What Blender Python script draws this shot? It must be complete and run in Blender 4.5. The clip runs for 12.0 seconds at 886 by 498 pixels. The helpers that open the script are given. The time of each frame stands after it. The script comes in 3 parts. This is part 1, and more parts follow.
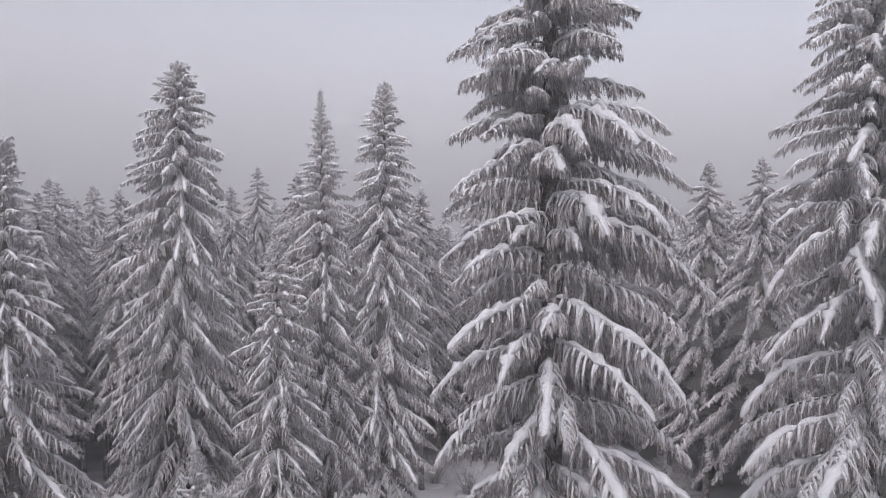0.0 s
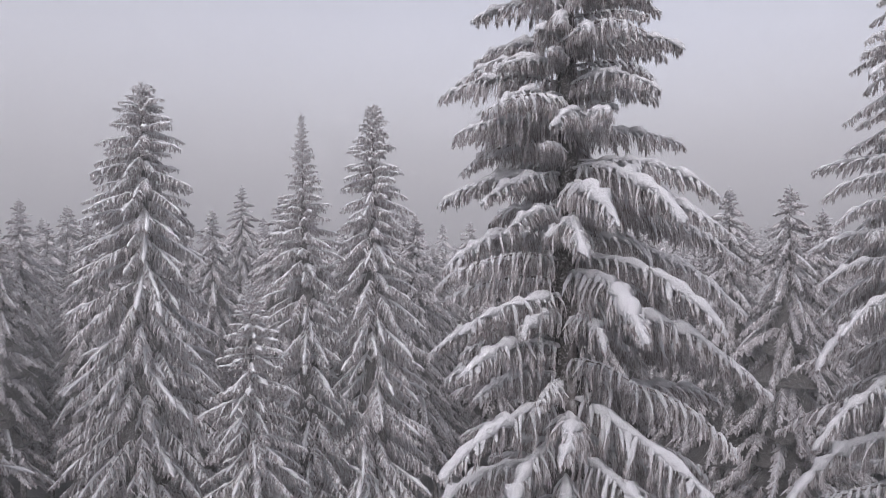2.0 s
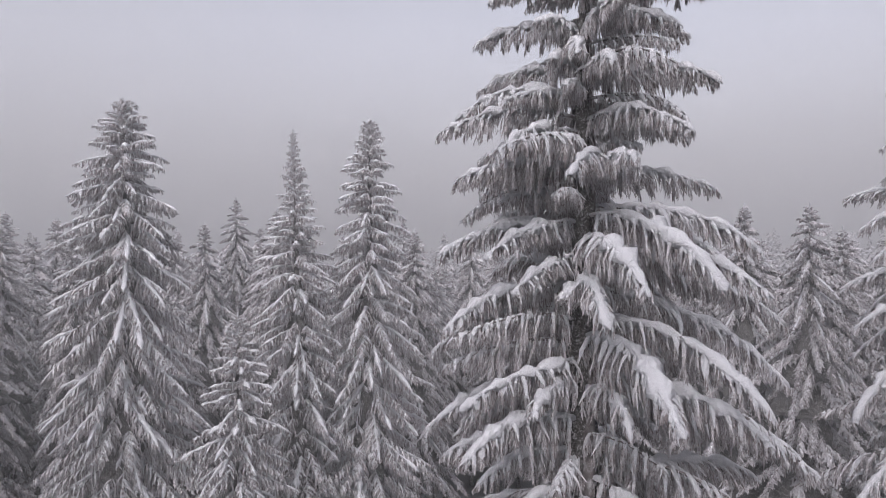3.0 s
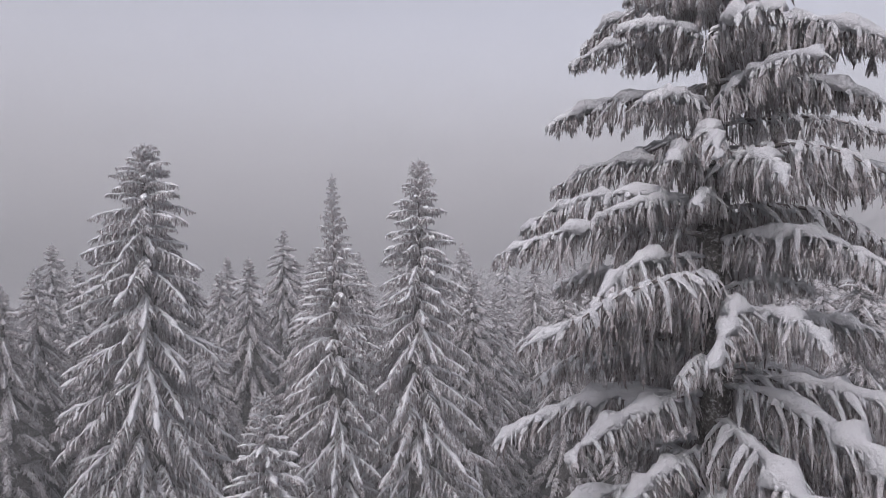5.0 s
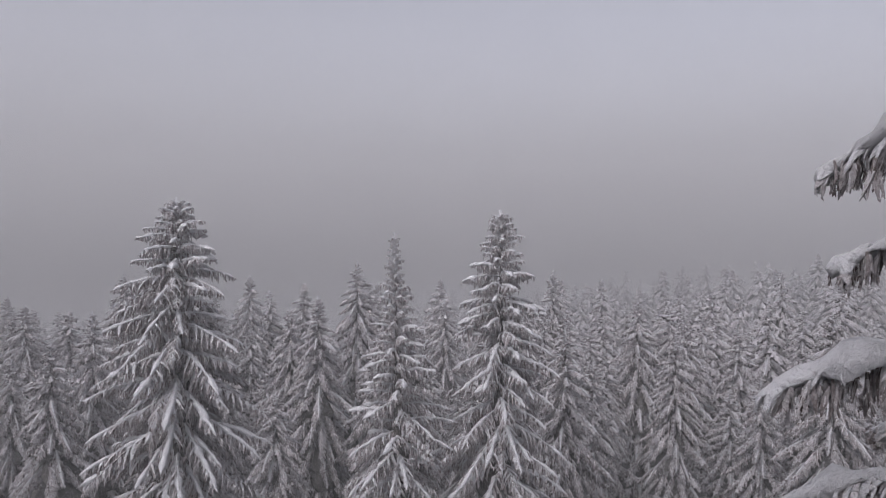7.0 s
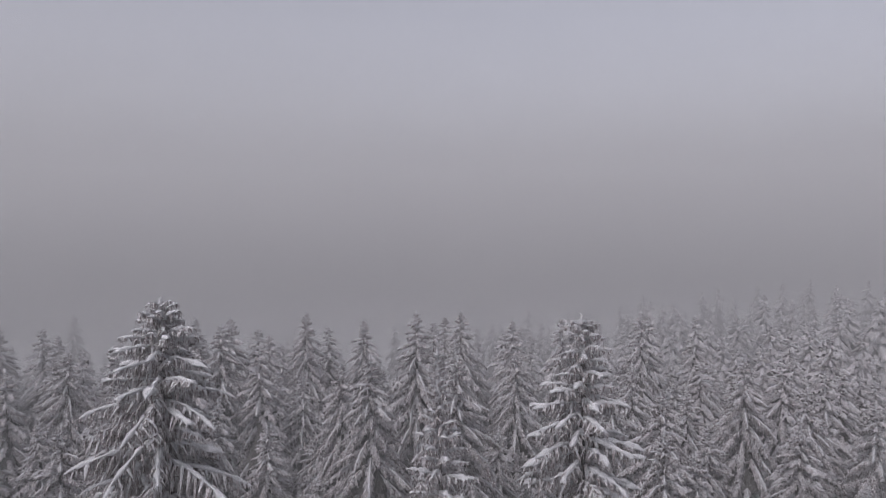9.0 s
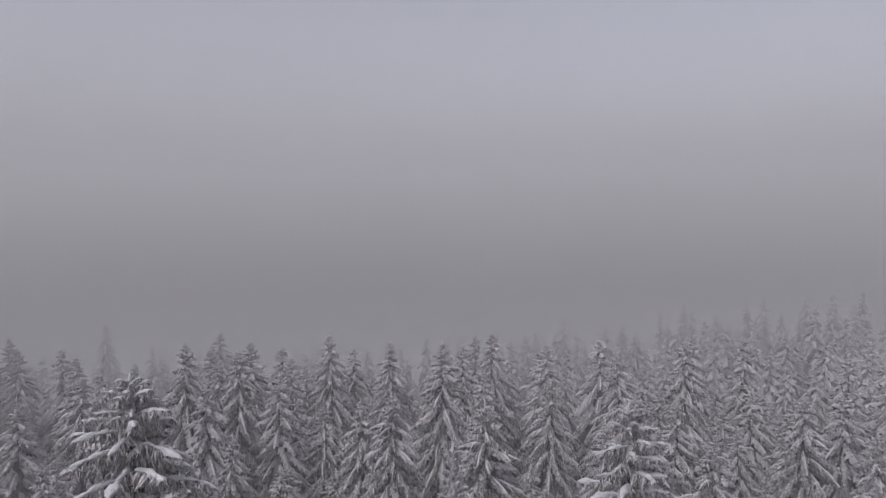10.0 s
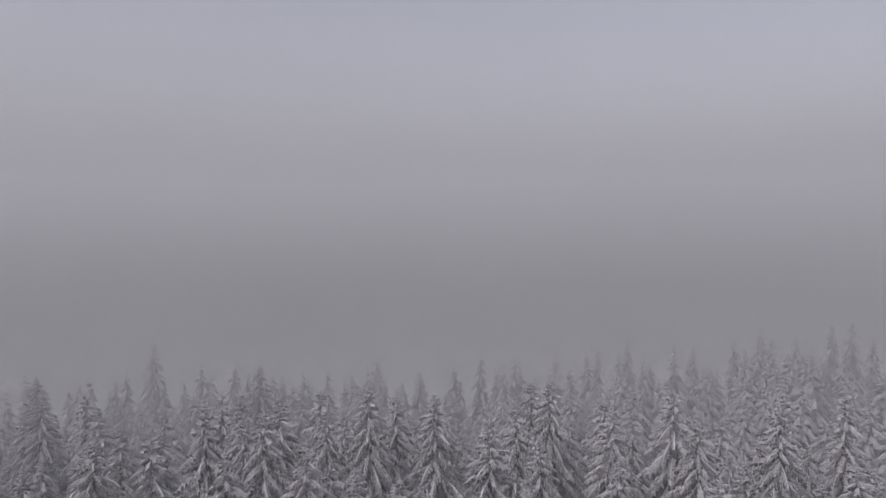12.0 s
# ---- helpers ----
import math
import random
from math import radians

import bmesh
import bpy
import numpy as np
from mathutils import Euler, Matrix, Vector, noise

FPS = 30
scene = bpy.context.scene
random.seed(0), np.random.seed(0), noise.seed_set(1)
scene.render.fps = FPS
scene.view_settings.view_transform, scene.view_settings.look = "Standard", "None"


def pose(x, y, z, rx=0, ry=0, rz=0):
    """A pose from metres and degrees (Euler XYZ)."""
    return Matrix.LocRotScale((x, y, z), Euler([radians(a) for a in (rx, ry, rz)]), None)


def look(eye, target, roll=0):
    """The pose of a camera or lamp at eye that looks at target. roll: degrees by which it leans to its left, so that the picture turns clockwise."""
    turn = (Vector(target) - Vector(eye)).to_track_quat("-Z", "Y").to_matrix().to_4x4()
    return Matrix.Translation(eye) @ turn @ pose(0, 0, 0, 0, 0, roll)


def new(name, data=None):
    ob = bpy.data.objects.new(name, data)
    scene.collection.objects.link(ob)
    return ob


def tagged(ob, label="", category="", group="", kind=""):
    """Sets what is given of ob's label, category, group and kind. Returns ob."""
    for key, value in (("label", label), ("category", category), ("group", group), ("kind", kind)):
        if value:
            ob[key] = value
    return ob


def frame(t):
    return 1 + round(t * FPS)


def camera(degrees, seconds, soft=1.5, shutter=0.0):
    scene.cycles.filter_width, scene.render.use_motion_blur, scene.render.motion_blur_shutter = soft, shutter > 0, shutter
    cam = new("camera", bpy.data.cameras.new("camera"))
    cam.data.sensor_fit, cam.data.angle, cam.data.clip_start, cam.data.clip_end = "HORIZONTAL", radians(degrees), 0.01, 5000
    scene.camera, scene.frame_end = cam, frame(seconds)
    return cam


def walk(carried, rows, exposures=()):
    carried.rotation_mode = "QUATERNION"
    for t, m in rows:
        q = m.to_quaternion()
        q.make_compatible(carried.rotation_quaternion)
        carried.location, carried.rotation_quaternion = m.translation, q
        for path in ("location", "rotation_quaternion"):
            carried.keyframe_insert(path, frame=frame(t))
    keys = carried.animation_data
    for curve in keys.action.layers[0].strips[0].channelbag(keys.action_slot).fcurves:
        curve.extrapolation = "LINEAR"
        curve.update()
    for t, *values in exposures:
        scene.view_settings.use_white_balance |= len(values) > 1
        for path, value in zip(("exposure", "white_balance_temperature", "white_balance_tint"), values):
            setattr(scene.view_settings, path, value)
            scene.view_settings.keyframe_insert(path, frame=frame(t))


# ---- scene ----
cam = camera(64.5, 12.0, soft=0.7)
METRES, EYE, TILT, LEAN, TURN = 36.0, 18.5, -1.5, 0.0, 0.0
ROWS = [
    (0.0, 0.0, 0.0, 0.0, -0.0, 0.0, 0.0),
    (0.5, 0.001, 0.028, 0.0141, -0.03, 0.03, 0.0),
    (1.0, 0.0027, 0.0554, 0.0282, -0.06, 0.07, 0.0),
    (1.5, 0.0042, 0.083, 0.0428, -0.08, 0.07, 0.05),
    (2.0, 0.0052, 0.111, 0.0575, -0.1, 0.1, 0.05),
    (2.5, 0.0061, 0.1389, 0.0736, -0.13, 0.1, 0.08),
    (4.5, 0.0084, 0.26, 0.1431, 3.05, 0.17, 0.12),
    (5.0, 0.0078, 0.2945, 0.1602, 4.98, 0.22, 0.09),
    (5.5, 0.0062, 0.3312, 0.1773, 6.9, 0.24, 0.03),
    (6.0, 0.0045, 0.3696, 0.1951, 8.79, 0.21, -0.01),
    (6.5, 0.002, 0.4096, 0.2135, 10.66, 0.21, -0.09),
    (7.0, -0.0017, 0.4514, 0.2341, 12.42, 0.17, -0.16),
    (9.0, -0.0274, 0.6248, 0.3222, 18.75, 0.0, -0.29),
    (9.5, -0.0361, 0.6677, 0.3442, 20.21, -0.03, -0.29),
    (10.0, -0.0456, 0.7104, 0.3663, 21.56, -0.07, -0.3),
    (10.5, -0.0566, 0.7534, 0.3881, 22.79, -0.09, -0.32),
    (11.0, -0.0682, 0.7953, 0.4083, 24.0, -0.05, -0.32),
    (11.5, -0.0812, 0.8371, 0.4296, 25.19, -0.04, -0.33),
    (12.0, -0.0963, 0.8779, 0.4552, 26.33, -0.23, -0.38),
]
walk(cam, [(t, pose(0, 0, EYE, TILT, LEAN, TURN) @ pose(METRES * x, METRES * y, METRES * z, 90 + pitch, roll, yaw)) for t, x, y, z, yaw, pitch, roll in ROWS],
     [(0.0, 0.38), (5.0, 0.2), (6.5, 0.02), (8.0, -0.09), (12.0, -0.22)])

# ---- light and air ----
world = bpy.data.worlds.new("overcast_sky")
scene.world = world
world.use_nodes = True
wn, wl = world.node_tree.nodes, world.node_tree.links
sky = wn.new("ShaderNodeTexSky")
sky.sky_type, sky.sun_disc = "NISHITA", False
sky.sun_elevation, sky.sun_rotation = radians(50), radians(200)
sky.dust_density, sky.air_density, sky.ozone_density = 6.0, 1.0, 1.0
grey = wn.new("ShaderNodeHueSaturation")
grey.inputs["Saturation"].default_value = 0.22
wl.new(sky.outputs["Color"], grey.inputs["Color"])
tint = wn.new("ShaderNodeMix")
tint.data_type, tint.blend_type = "RGBA", "MULTIPLY"
tint.inputs["Factor"].default_value = 1.0
for socket in tint.inputs:
    if socket.type == "RGBA" and socket.name == "A":
        wl.new(grey.outputs["Color"], socket)
    if socket.type == "RGBA" and socket.name == "B":
        socket.default_value = (0.982, 0.96, 1.062, 1)
for socket in tint.outputs:
    if socket.type == "RGBA":
        wl.new(socket, wn["Background"].inputs["Color"])
wn["Background"].inputs["Strength"].default_value = 0.17

sun = new("sun", bpy.data.lights.new("sun", "SUN"))
sun.data.energy, sun.data.angle, sun.data.color = 0.3, radians(60), (1.0, 0.98, 0.97)
sun.matrix_world = look((-12, -18, 90), (0, 0, 0))


# ---- materials ----
def material(name):
    m = bpy.data.materials.new(name)
    m.use_nodes = True
    n, l = m.node_tree.nodes, m.node_tree.links
    return m, n, l, n["Principled BSDF"]


def noise_node(n, l, scale, detail=4.0, rough=0.6, coords="Object"):
    c = n.new("ShaderNodeTexCoord")
    t = n.new("ShaderNodeTexNoise")
    t.inputs["Scale"].default_value, t.inputs["Detail"].default_value, t.inputs["Roughness"].default_value = scale, detail, rough
    l.new(c.outputs[coords], t.inputs["Vector"])
    return t


def ramp(n, l, source, stops):
    r = n.new("ShaderNodeValToRGB")
    while len(r.color_ramp.elements) < len(stops):
        r.color_ramp.elements.new(0.5)
    for e, (p, c) in zip(r.color_ramp.elements, stops):
        e.position, e.color = p, (*c, 1)
    l.new(source, r.inputs["Fac"])
    return r


def bump(n, l, b, source, strength, distance):
    k = n.new("ShaderNodeBump")
    k.inputs["Strength"].default_value, k.inputs["Distance"].default_value = strength, distance
    l.new(source, k.inputs["Height"])
    l.new(k.outputs["Normal"], b.inputs["Normal"])


def calc(n, l, op, a, b):
    k = n.new("ShaderNodeMath")
    k.operation, k.use_clamp = op, True
    for i, v in enumerate((a, b)):
        if isinstance(v, (int, float)):
            k.inputs[i].default_value = v
        else:
            l.new(v, k.inputs[i])
    return k.outputs[0]


def snow_material():
    m, n, l, b = material("snow")
    big, fine = noise_node(n, l, 1.3), noise_node(n, l, 9.0, 8.0, 0.72)
    r = ramp(n, l, big.outputs["Fac"], [(0.3, (0.56, 0.56, 0.575)), (0.7, (0.68, 0.68, 0.69))])
    l.new(r.outputs["Color"], b.inputs["Base Color"])
    b.inputs["Roughness"].default_value = 0.75
    b.inputs["Specular IOR Level"].default_value = 0.2
    bump(n, l, b, fine.outputs["Fac"], 0.9, 0.12)
    return m


def rime_material():
    """Needles and hanging twigs under hoarfrost: dark olive brown where bare, grey white where crusted, with top light
    painted on up-facing sides.
    """
    m, n, l, b = material("rimed_twigs")
    geo = n.new("ShaderNodeNewGeometry")
    big, fine = noise_node(n, l, 7.0, 3.0), noise_node(n, l, 34.0, 5.0, 0.75)
    up = n.new("ShaderNodeSeparateXYZ")
    l.new(geo.outputs["Normal"], up.inputs[0])
    a = calc(n, l, "MULTIPLY", geo.outputs["Random Per Island"], 0.42)
    c = calc(n, l, "MULTIPLY", fine.outputs["Fac"], 0.5)
    d = calc(n, l, "MULTIPLY", big.outputs["Fac"], 0.4)
    # up-facing sides whiter: settled frost, and light from above put into the colour
    e = calc(n, l, "MULTIPLY", up.outputs["Z"], 0.42)
    total = calc(n, l, "ADD", calc(n, l, "ADD", a, c), calc(n, l, "ADD", d, e))
    r = ramp(n, l, total, [(0.33, (0.065, 0.046, 0.040)), (0.53, (0.30, 0.264, 0.258)), (0.74, (0.56, 0.53, 0.534)), (1.0, (0.78, 0.765, 0.775))])
    l.new(r.outputs["Color"], b.inputs["Base Color"])
    b.inputs["Roughness"].default_value = 0.85
    b.inputs["Specular IOR Level"].default_value = 0.2
    bump(n, l, b, fine.outputs["Fac"], 1.0, 0.06)
    return m


def bark_material():
    m, n, l, b = material("frosted_bark")
    big, fine = noise_node(n, l, 5.0, 5.0), noise_node(n, l, 30.0, 4.0)
    r = ramp(n, l, big.outputs["Fac"], [(0.35, (0.07, 0.058, 0.053)), (0.52, (0.19, 0.172, 0.165)), (0.68, (0.5, 0.488, 0.49))])
    l.new(r.outputs["Color"], b.inputs["Base Color"])
    b.inputs["Roughness"].default_value = 0.9
    bump(n, l, b, fine.outputs["Fac"], 0.7, 0.02)
    return m


def shade_needle_material():
    """The dense inner needles, sheltered from the frost, dark also to paint the shade between boughs."""
    m, n, l, b = material("shade_needles")
    big, fine = noise_node(n, l, 1.8, 4.0), noise_node(n, l, 20.0, 5.0, 0.7)
    r = ramp(n, l, fine.outputs["Fac"], [(0.36, (0.03, 0.028, 0.023)), (0.52, (0.10, 0.092, 0.084)), (0.66, (0.42, 0.41, 0.41))])
    l.new(r.outputs["Color"], b.inputs["Base Color"])
    b.inputs["Roughness"].default_value = 0.9
    bump(n, l, b, big.outputs["Fac"], 1.0, 0.2)
    return m


def spray_material():
    """Sprays of dark needles dusted with frost, whiter where they face up."""
    m, n, l, b = material("frosted_needles")
    geo = n.new("ShaderNodeNewGeometry")
    big, fine = noise_node(n, l, 4.0, 3.0), noise_node(n, l, 17.0, 6.0, 0.8)
    up = n.new("ShaderNodeSeparateXYZ")
    l.new(geo.outputs["Normal"], up.inputs[0])
    a = calc(n, l, "MULTIPLY", geo.outputs["Random Per Island"], 0.16)
    c = calc(n, l, "MULTIPLY", fine.outputs["Fac"], 1.05)
    d = calc(n, l, "MULTIPLY", big.outputs["Fac"], 0.3)
    e = calc(n, l, "MULTIPLY", up.outputs["Z"], 0.28)
    total = calc(n, l, "ADD", calc(n, l, "ADD", a, c), calc(n, l, "ADD", d, e))
    r = ramp(n, l, total, [(0.66, (0.035, 0.031, 0.029)), (0.80, (0.2, 0.184, 0.181)), (0.91, (0.445, 0.422, 0.428)), (1.0, (0.60, 0.58, 0.595))])
    l.new(r.outputs["Color"], b.inputs["Base Color"])
    b.inputs["Roughness"].default_value = 0.9
    b.inputs["Specular IOR Level"].default_value = 0.15
    bump(n, l, b, fine.outputs["Fac"], 1.0, 0.12)
    return m


def ground_material():
    m, n, l, b = material("snow_cover")
    big, fine = noise_node(n, l, 0.25, 5.0), noise_node(n, l, 3.0, 6.0)
    r = ramp(n, l, big.outputs["Fac"], [(0.3, (0.36, 0.355, 0.36)), (0.7, (0.60, 0.60, 0.612))])
    l.new(r.outputs["Color"], b.inputs["Base Color"])
    b.inputs["Roughness"].default_value = 0.8
    bump(n, l, b, fine.outputs["Fac"], 0.6, 0.15)
    return m


def mist_material(density):
    m = bpy.data.materials.new("mist")
    m.use_nodes = True
    n, l = m.node_tree.nodes, m.node_tree.links
    n.remove(n["Principled BSDF"])
    v = n.new("ShaderNodeVolumeScatter")
    v.inputs["Color"].default_value = (0.98, 0.985, 0.99, 1)
    v.inputs["Density"].default_value, v.inputs["Anisotropy"].default_value = density, 0.0
    l.new(v.outputs[0], n["Material Output"].inputs["Volume"])
    return m


SNOW, RIME, BARK, COVER, SHADE_NEEDLES, SPRAY = snow_material(), rime_material(), bark_material(), ground_material(), shade_needle_material(), spray_material()


# ---- geometry ----
class Geo:
    """Vertices and faces gathered as arrays, with a material index for each face."""

    def __init__(self):
        self.v, self.f, self.k, self.count = [], [], [], 0

    def add(self, v, f, k=0):
        self.v.append(v)
        self.f.append(f + self.count)
        self.k.append(np.full(len(f), k))
        self.count += len(v)

    def put(self, other, m, k=None):
        """Adds another Geo, moved by the 4 x 4 matrix m."""
        a = np.array(m)
        for v, f, kk in other.blocks():
            self.add(v @ a[:3, :3].T + a[:3, 3], f, kk if k is None else k)

    def blocks(self):
        start = 0
        for v, f, k in zip(self.v, self.f, self.k):
            yield v, f - start, k
            start += len(v)

    def mesh(self, name, mats, smooth=True):
        me = bpy.data.meshes.new(name)
        faces = []
        for f in self.f:
            faces.extend(f.tolist())
        me.from_pydata(np.concatenate(self.v).tolist(), [], faces)
        for m in mats:
            me.materials.append(m)
        me.polygons.foreach_set("material_index", np.concatenate(self.k).astype(np.int32))
        if smooth:
            me.polygons.foreach_set("use_smooth", np.ones(len(me.polygons), dtype=bool))
        me.update()
        return me


def ring_faces(rings, sides):
    i = np.arange(rings - 1)[:, None] * sides
    j = np.arange(sides)[None, :]
    nj = (j + 1) % sides
    return np.stack([i + j, i + nj, i + sides + nj, i + sides + j], -1).reshape(-1, 4)


def sections(path):
    """Side and up vectors along a path."""
    t = np.gradient(path, axis=0)
    t /= np.linalg.norm(t, axis=1)[:, None] + 1e-9
    ref = np.where(np.abs(t[:, 2:3]) > 0.95, np.array([[1.0, 0, 0]]), np.array([[0, 0, 1.0]]))
    side = np.cross(t, ref)
    side /= np.linalg.norm(side, axis=1)[:, None] + 1e-9
    return side, np.cross(side, t)


def tube(geo, path, radii, sides=5, k=0):
    side, up = sections(path)
    a = np.linspace(0, 2 * math.pi, sides, endpoint=False)
    v = path[:, None] + radii[:, None, None] * (np.cos(a)[None, :, None] * side[:, None] + np.sin(a)[None, :, None] * up[:, None])
    geo.add(v.reshape(-1, 3), ring_faces(len(path), sides), k)


def snow_ridge(geo, rng, path, w, h, sides=8, k=0):
    """A lumpy pillow of snow along a path: broad, rounded above, thin and ragged below."""
    # both ends close to a point
    path = np.concatenate([path[:1] - 0.25 * (path[1:2] - path[:1]), path, path[-1:] + 0.35 * (path[-1:] - path[-2:-1])])
    w, h = np.concatenate([[0.004], w, [0.004]]), np.concatenate([[0.004], h, [0.004]])
    side, _ = sections(path)
    up = np.array([0, 0, 1.0])
    n = len(path)
    a = np.linspace(0, 2 * math.pi, sides, endpoint=False)
    lift = np.where(np.sin(a) >= -0.01, np.sin(a), 0.45 * np.sin(a))
    rough = 1 + rng.normal(0, 0.16, (n, sides))
    drip = np.where(np.sin(a) < 0.3, 1, 0)[None] * rng.uniform(0, 1, (n, sides)) ** 3 * h[:, None] * 0.9
    v = (path[:, None] + (w[:, None] * np.cos(a)[None] * rough)[..., None] * side[:, None]
         + ((h[:, None] * lift[None] * rough) - drip)[..., None] * up)
    v = v.reshape(-1, 3)
    f = ring_faces(n, sides)
    geo.add(v, f, k)


def strands(geo, rng, p, length, radius, drift, rings=4, sprigs=0, k=0, spread=0.5):
    """Hanging frosted branchlets: knobbly strands that taper to a point, each with short side sprigs."""
    n = len(p)
    if not n:
        return
    u = np.linspace(0, 1, rings)
    prof = np.interp(u, [0, 0.3, 0.75, 1], [0.5, 1.0, 0.95, 0.25]) if rings > 2 else np.array([1.0, 0.2])
    r = radius[:, None] * prof[None] * rng.uniform(0.55, 1.45, (n, rings))
    c = p[:, None] + drift[:, None] * (u ** 0.8)[None, :, None] * length[:, None, None]
    c[..., 2] -= u[None] * length[:, None]
    c[..., :2] += rng.normal(0, 0.5, (n, rings, 2)) * radius[:, None, None] * u[None, :, None]
    a = rng.uniform(0, 6.3, n)[:, None] + np.linspace(0, 2 * math.pi, 3, endpoint=False)[None]
    ring = np.stack([np.cos(a), np.sin(a), np.zeros_like(a)], -1)
    v = c[:, :, None] + r[..., None, None] * ring[:, None]
    f = (ring_faces(rings, 3)[None] + (np.arange(n) * rings * 3)[:, None, None]).reshape(-1, 4)
    geo.add(v.reshape(-1, 3), f, k)
    if not sprigs:
        return
    # sprigs: slim three-sided thorns that point down and out from the strand
    w = (np.arange(sprigs)[None] + rng.uniform(0, 1, (n, sprigs))) / sprigs * 0.92
    i = np.minimum((w * (rings - 1)).astype(int), rings - 2)
    t = (w * (rings - 1) - i)[..., None]
    rows = np.arange(n)[:, None]
    q = c[rows, i] * (1 - t) + c[rows, i + 1] * t
    az = rng.uniform(0, 6.3, (n, sprigs))
    out = np.stack([np.cos(az) * spread, np.sin(az) * spread, np.full((n, sprigs), -1.0)], -1)
    reach = np.clip(length[:, None] * 0.3, 0.05, 0.13) * (1 - 0.45 * w) * rng.uniform(0.6, 1.3, (n, sprigs))
    tip = q + out * reach[..., None]
    b = az[..., None] + np.array([0, 2.1, 4.2])
    base = q[:, :, None] + (radius[:, None] * 0.8)[:, :, None, None] * np.stack([np.cos(b), np.sin(b), np.sin(b) * 0.8], -1)
    vv = np.concatenate([base, tip[:, :, None]], 2).reshape(-1, 3)
    m = np.arange(n * sprigs)[:, None, None] * 4
    geo.add(vv, (np.array([[0, 1, 3], [1, 2, 3], [2, 0, 3]])[None] + m).reshape(-1, 3), k)


def curve(rng, length, e0, e1, n, wander=0.03, yaw=0.0):
    """A path that starts at elevation e0 and ends at e1 (degrees), along x turned by yaw (radians)."""
    s = np.linspace(0, 1, n)
    e = np.radians(e0 + (e1 - e0) * s ** 1.25) + rng.normal(0, wander, n)
    y = yaw + np.cumsum(rng.normal(0, wander, n))
    d = np.stack([np.cos(e) * np.cos(y), np.cos(e) * np.sin(y), np.sin(e)], -1) * length / (n - 1)
    path = np.cumsum(d, axis=0) - d[0]
    return path, s


def frond(geo, rng, path, s, wide, drop, steps, k=0):
    """Twigs that hang close together on both sides of a limb: a drooping ragged roof, with a fringe of points."""
    i = np.linspace(0.06, 1, steps) * (len(path) - 1)
    line = np.stack([np.interp(i, np.arange(len(path)), path[:, c]) for c in range(3)], -1)
    u = np.linspace(0, 1, steps)
    body = np.interp(u, [0, 0.15, 0.45, 0.85, 1], [0.4, 0.85, 1.0, 0.7, 0.28])
    side, _ = sections(line)
    across = np.array([-1.0, -0.62, 0.0, 0.62, 1.0])
    down = np.array([1.0, 0.4, 0.0, 0.4, 1.0])
    tooth = np.where((np.arange(steps)[:, None] + np.array([[0, 0, 0, 1, 1]])) % 2, 1.25, 0.62)
    tooth[:, 1:4] = 1.0
    reach = body[:, None] * tooth * rng.uniform(0.75, 1.25, (steps, 5))
    v = line[:, None] + (across[None] * wide * reach * rng.uniform(0.8, 1.2, (steps, 5)))[..., None] * side[:, None]
    v[..., 2] -= down[None] * drop * reach
    v[..., 0] += 0.10 * wide * (tooth - 1) * np.abs(across)[None]
    v += rng.normal(0, 0.02, v.shape)
    j = np.arange(steps - 1)[:, None] * 5 + np.arange(4)[None]
    f = np.stack([j, j + 5, j + 6, j + 1], -1).reshape(-1, 4)
    geo.add(v.reshape(-1, 3), f, k)


# detail: axis points, side branches a metre, points on each, strands a metre on the limb and on side branches,
# rings and sprigs of a strand, sides of the snow, radius of a strand
DETAIL = {
    0: (20, 6.5, 4, 44, 34, 3, 3, 8, 0.0165),
    1: (13, 5.4, 3, 24, 17, 2, 2, 6, 0.032),
    2: (8, 2.4, 3, 9, 6, 2, 0, 4, 0.07),
    3: (5, 0.0, 2, 7, 0, 2, 0, 4, 0.085),
    4: (3, 0.0, 2, 0, 0, 2, 0, 3, 0.12),
}
LENGTHS = [0.55, 0.95, 1.5, 2.2, 3.0, 3.9, 4.8]
BEND = [(42, 8), (32, -8), (24, -20), (18, -30), (14, -36), (10, -42), (6, -46)]
HANG = [(34, -4), (12, -24), (-4, -36), (-14, -43), (-21, -46), (-25, -48), (-27, -48)]
SLOPE = [(38, 12), (24, -4), (10, -16), (2, -24), (-4, -29), (-8, -32), (-10, -34)]


def along(line, i):
    return np.stack([np.interp(i, np.arange(len(line)), line[:, c]) for c in range(3)], -1)


